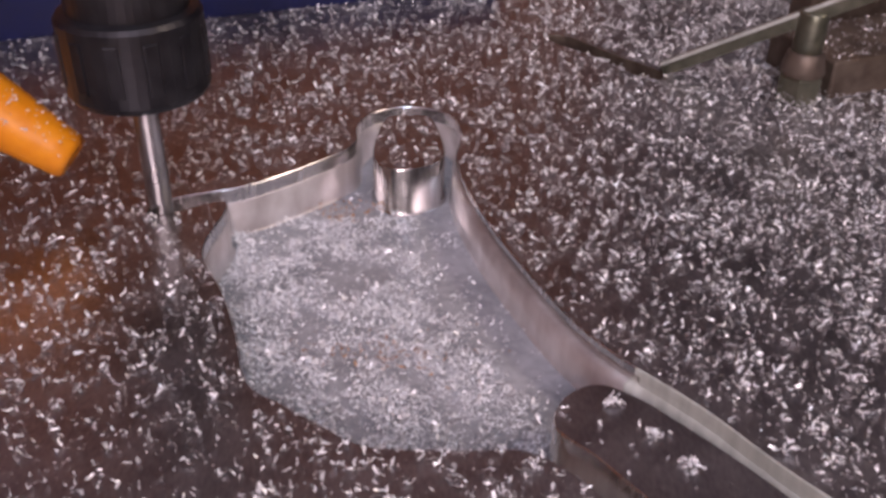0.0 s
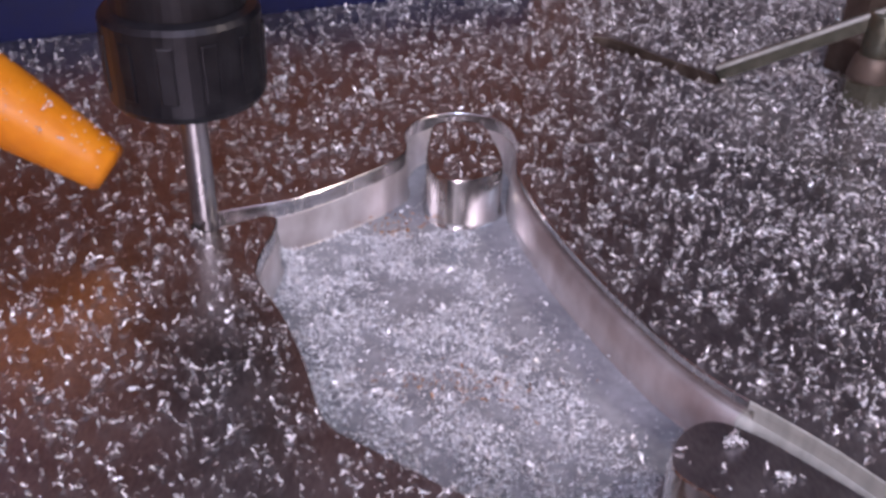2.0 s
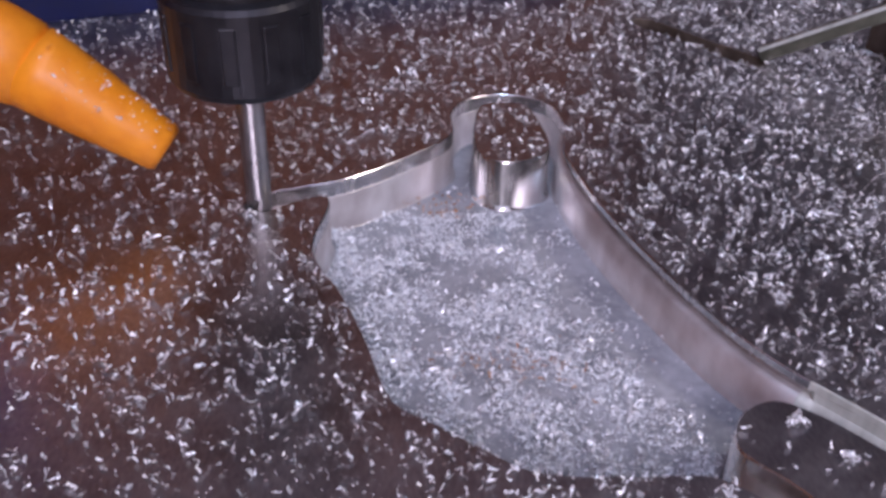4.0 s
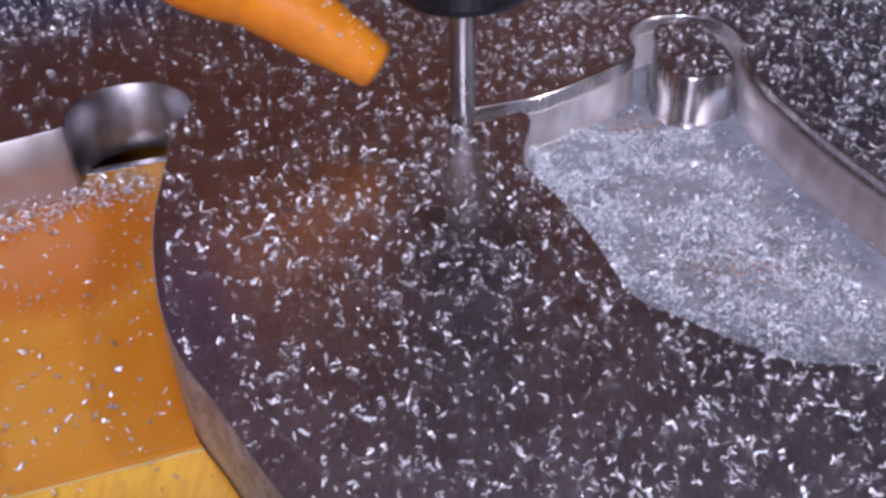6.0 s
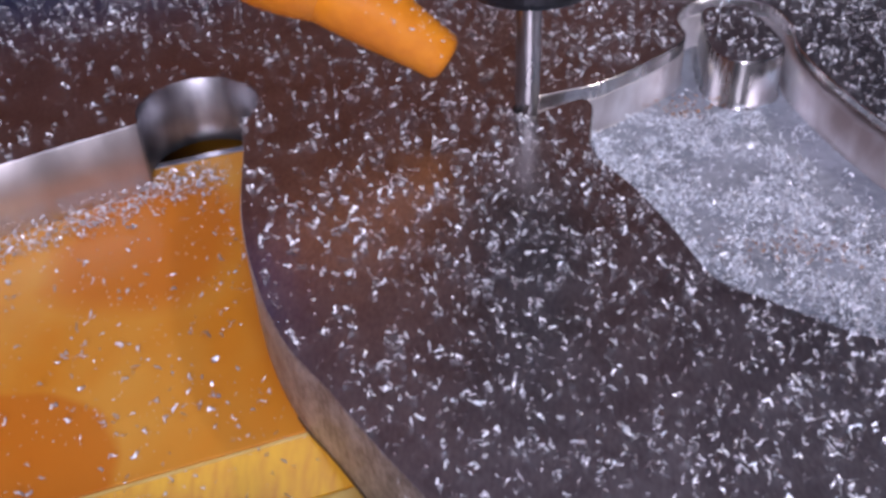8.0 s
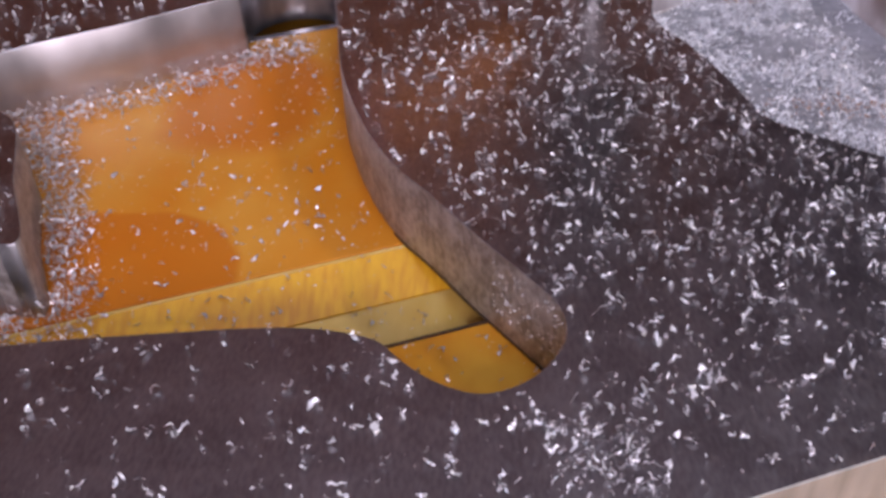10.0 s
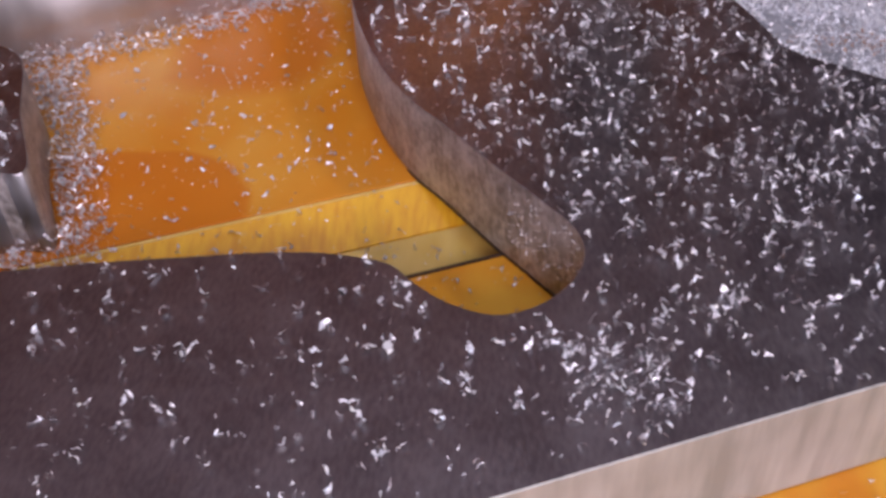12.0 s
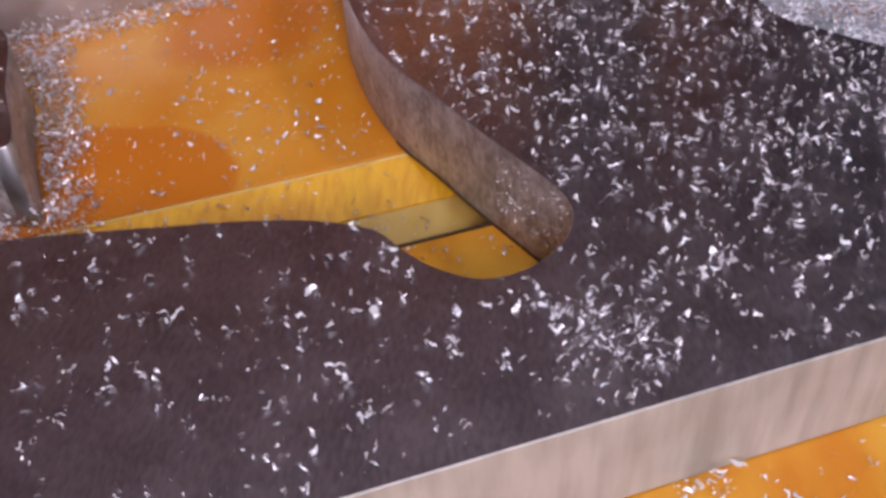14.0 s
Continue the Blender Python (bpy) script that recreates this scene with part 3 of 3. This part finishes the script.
x, y = scatter(-0.08, 0.085, 0.065, 0.255, 240000)
on_floor = inside(x, y, grown(POCKET, -0.0014)) & ~inside(x, y, grown(BOSS, 0.001)) & ~inside(x, y, grown(TONGUE, 0.001))
ridge = x + 0.2 * (y - 0.185) + 0.0035 - 0.016 * sigmoid(0.148 - y, 0.006)
covered = sigmoid(-ridge, 0.003)
swept = np.exp(-((((x + 0.021) * 0.85 + (y - 0.184) * -0.5) / 0.0075) ** 2 + (((x + 0.021) * 0.5 + (y - 0.184) * 0.85) / 0.013) ** 2) ** 2)
lumps = clumps(x, y, 95.0, 8.2) + 0.6 * clumps(x, y, 240.0, 2.2)
dense = (0.05 + 1.15 * covered) * np.clip(0.60 + 1.8 * lumps, 0.10, 2.2) * (1 - 0.9 * swept) * sigmoid(0.212 - y, 0.003)
keep = on_floor & (rng.random(len(x)) < dense)
pile = covered * (1 - swept) * (0.0006 + 0.0022 * np.clip(lumps, 0, 1) + 0.0016 * np.exp(-(ridge / 0.004) ** 2) + 0.0016 * sigmoid(0.145 - y, 0.006))
z = -DEPTH + 0.0001 + pile * rng.random(len(x))
flakes("pocket_chips", tangled(np.stack([x, y, z], 1)[keep], 0.06, 0.0006), 0.0003, 0.0015, "fine aluminium chips covering the pocket floor", M_POWDER)
keep = on_floor & (rng.random(len(x)) < 0.05 * covered * (1 - swept) * np.clip(0.4 + 2 * lumps, 0, 2) * (y < 0.205))
flakes("pocket_curls", np.stack([x, y, z + 0.0006], 1)[keep], 0.0010, 0.0032, "larger curled aluminium chips heaped in the pocket", M_CHIP)

for shape, count in ((BOSS, 260), (TONGUE, 90)):
    lo, hi = Vector((min(p.x for p in shape), min(p.y for p in shape))), Vector((max(p.x for p in shape), max(p.y for p in shape)))
    x, y = scatter(lo.x, hi.x, lo.y, hi.y, count)
    keep = inside(x, y, grown(shape, -0.001))
    flakes("boss_chips", np.stack([x, y, 0 * x + 0.0001], 1)[keep], 0.0006, 0.0022, "silvery aluminium chips on the standing boss")

x, y = scatter(-0.22, -0.07, 0.055, 0.215, 90000)
o = -x * math.sin(radians(SKEW)) + y * math.cos(radians(SKEW))
free = inside(x, y, grown(WINDOW, -0.001))
along = np.minimum(np.abs((y - 0.163) - (x + 0.200) * 0.62) * 0.85, np.abs((x + 0.172) + (y - 0.094) * 0.42) * 0.92)
along = np.where((x < -0.135), along, 1.0)
edge = np.exp(-(along / 0.0088) ** 4)
dense = (0.040 + 1.7 * edge) * np.clip(0.9 + 1.3 * clumps(x, y, 70.0, 5.0), 0.15, 2)
z = np.where(o > 0.1455, -T - 0.0001, np.where(o > 0.1178, np.maximum(GROOVE, GROOVE + (o - 0.1345) * 0.5), -T - 0.0001)) + 0.004 * edge * rng.random(len(x)) ** 1.5
keep = free & (o < 0.2345) & (rng.random(len(x)) < dense) 
flakes("window_chips", np.stack([x, y, z], 1)[keep], 0.0005, 0.0023, "aluminium chips lying on the amber board in the opening", M_SWARF, few=2.6)

x, y = scatter(-0.14, 0.06, 0.0, 0.08, 9000)
o = -x * math.sin(radians(SKEW)) + y * math.cos(radians(SKEW))
keep = (o < 0.0580) & (o > 0.02) & (rng.random(len(x)) < 0.12)
flakes("board_chips", np.stack([x, y, 0 * x - T - 0.0002], 1)[keep], 0.0008, 0.0030, "aluminium chips on the amber board beside the plate")

# chips on the block and the rail, and three small heaps on the tongue
x, y = scatter(0.190, 0.300, 0.2030, 0.2455, 2600)
z = np.where(y < 0.2315, 0.0116, 0.0191)
keep = (y < 0.2315) & (x > 0.197) | (y > 0.2365) & (x > 0.214)
p = np.stack([x * math.cos(radians(SKEW)) - y * math.sin(radians(SKEW)), x * math.sin(radians(SKEW)) + y * math.cos(radians(SKEW)), z], 1)[keep]
flakes("block_chips", p[rng.random(len(p)) < 0.55], 0.0005, 0.0020, "aluminium chips lying on the steel block and rail", M_SWARF)
at = np.stack([rng.normal(BESIDE[0], 0.0028, 130), rng.normal(BESIDE[1], 0.0016, 130), -T - 0.0002 + 0.0030 * rng.random(130) ** 2], 1)
flakes("edge_chips", at[at[:, 1] * math.cos(radians(SKEW)) - at[:, 0] * math.sin(radians(SKEW)) < 0.0575], 0.0006, 0.0026, "bright chips heaped on the board beside the plate's side")
for at in HEAPS:
    away, turn = np.abs(rng.normal(0, 0.0009, 60)), rng.uniform(0, 2 * math.pi, 60)
    flakes("chip_heap", np.stack([at[0] + away * np.cos(turn), at[1] + away * np.sin(turn), 0.0001 + np.clip(0.0016 - away, 0, 1) * rng.random(60)], 1), 0.0006, 0.0020, "small heap of bright chips on the tongue")

# specks on the nozzle
spots = []
for k in range(110):
    t, a = rng.uniform(0.05, 0.95), rng.uniform(-1.3, 1.3)
    r = 0.0085 - 0.0029 * t
    side = (aim @ Vector((1, 0, 0))).normalized()
    rise = side.cross((TIP - KNEE).normalized())
    if rise.z < 0:
        rise = -rise
    spots.append(KNEE.lerp(TIP, t) + r * (math.cos(a) * rise + math.sin(a) * Vector((0, -1, 0))))
flakes("nozzle_specks", np.array([tuple(p) for p in spots]), 0.0006, 0.0022, "small bright chips sticking to the orange nozzle", M_POWDER)

# brown-stained chips in the pocket
M_STAIN = island_tint(*mat("stained_chip", (0.4, 0.16, 0.06), 0.5, 0.6), ((0.30, 0.14, 0.07), (0.52, 0.33, 0.20)))
x = np.concatenate([rng.normal(-0.012, 0.009, 170), rng.normal(-0.0245, 0.0050, 110)])
y = np.concatenate([rng.normal(0.156, 0.0035, 170), rng.normal(0.2120, 0.0028, 110)])
flakes("stained_chips", np.stack([x, y, 0 * x - DEPTH + 0.0018], 1), 0.0005, 0.0018, "rust-brown chips among the silvery ones", M_STAIN)

# added dark strip for the shade in the gap round the opening wall's foot
M_SEAM = grain(*mat("dark_gap", (0.03, 0.015, 0.008), 0.4), ((0.018, 0.009, 0.005), (0.06, 0.03, 0.015)), 600, (1, 1, 1), 0, (0.3, 0.5), 0.00003, 4, 60)
bm = bmesh.new()
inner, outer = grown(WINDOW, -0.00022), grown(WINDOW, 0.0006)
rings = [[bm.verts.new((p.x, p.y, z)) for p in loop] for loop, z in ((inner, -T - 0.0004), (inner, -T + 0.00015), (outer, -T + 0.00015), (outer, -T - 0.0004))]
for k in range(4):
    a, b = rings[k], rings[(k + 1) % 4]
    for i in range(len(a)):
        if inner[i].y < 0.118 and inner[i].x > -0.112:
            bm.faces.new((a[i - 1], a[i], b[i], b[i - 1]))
bmesh.ops.delete(bm, geom=[v for v in bm.verts if not v.link_faces], context="VERTS")
bmesh.ops.recalc_face_normals(bm, faces=bm.faces)
part("dark_gap", bm, M_SEAM, plate, "dark strip standing for the shaded gap under the wall")
bm = bmesh.new()
box(bm, -0.42, 0.42, 0.1178, 0.1184, -0.03, -T + 0.0001, 0.0001, AX)
tagged(part("board_joint", bm, M_SEAM), "dark joint line between the amber boards", "joint")

# a few long curled chips
x = np.array([-0.099, -0.121, -0.083, -0.150, -0.102, -0.060, 0.060, 0.095, 0.030, -0.078])
y = np.array([0.2655, 0.170, 0.158, 0.245, 0.150, 0.292, 0.230, 0.190, 0.290, 0.139])
flakes("long_chips", np.stack([x, y, 0 * x + 0.0001], 1), 0.0045, 0.0065, "long curled aluminium chips on the plate", curl=1.8, slim=0.3)

# chips stuck on the rough end of the opening's wall
spots = [(p.x - 0.0002, p.y, rng.uniform(-0.014, -0.001)) for p in WINDOW if p.x > -0.088 and p.y > 0.066 for k in range(9)]
flakes("wall_chips", np.array(spots), 0.0003, 0.0012, "tiny chips stuck to the rough wall")
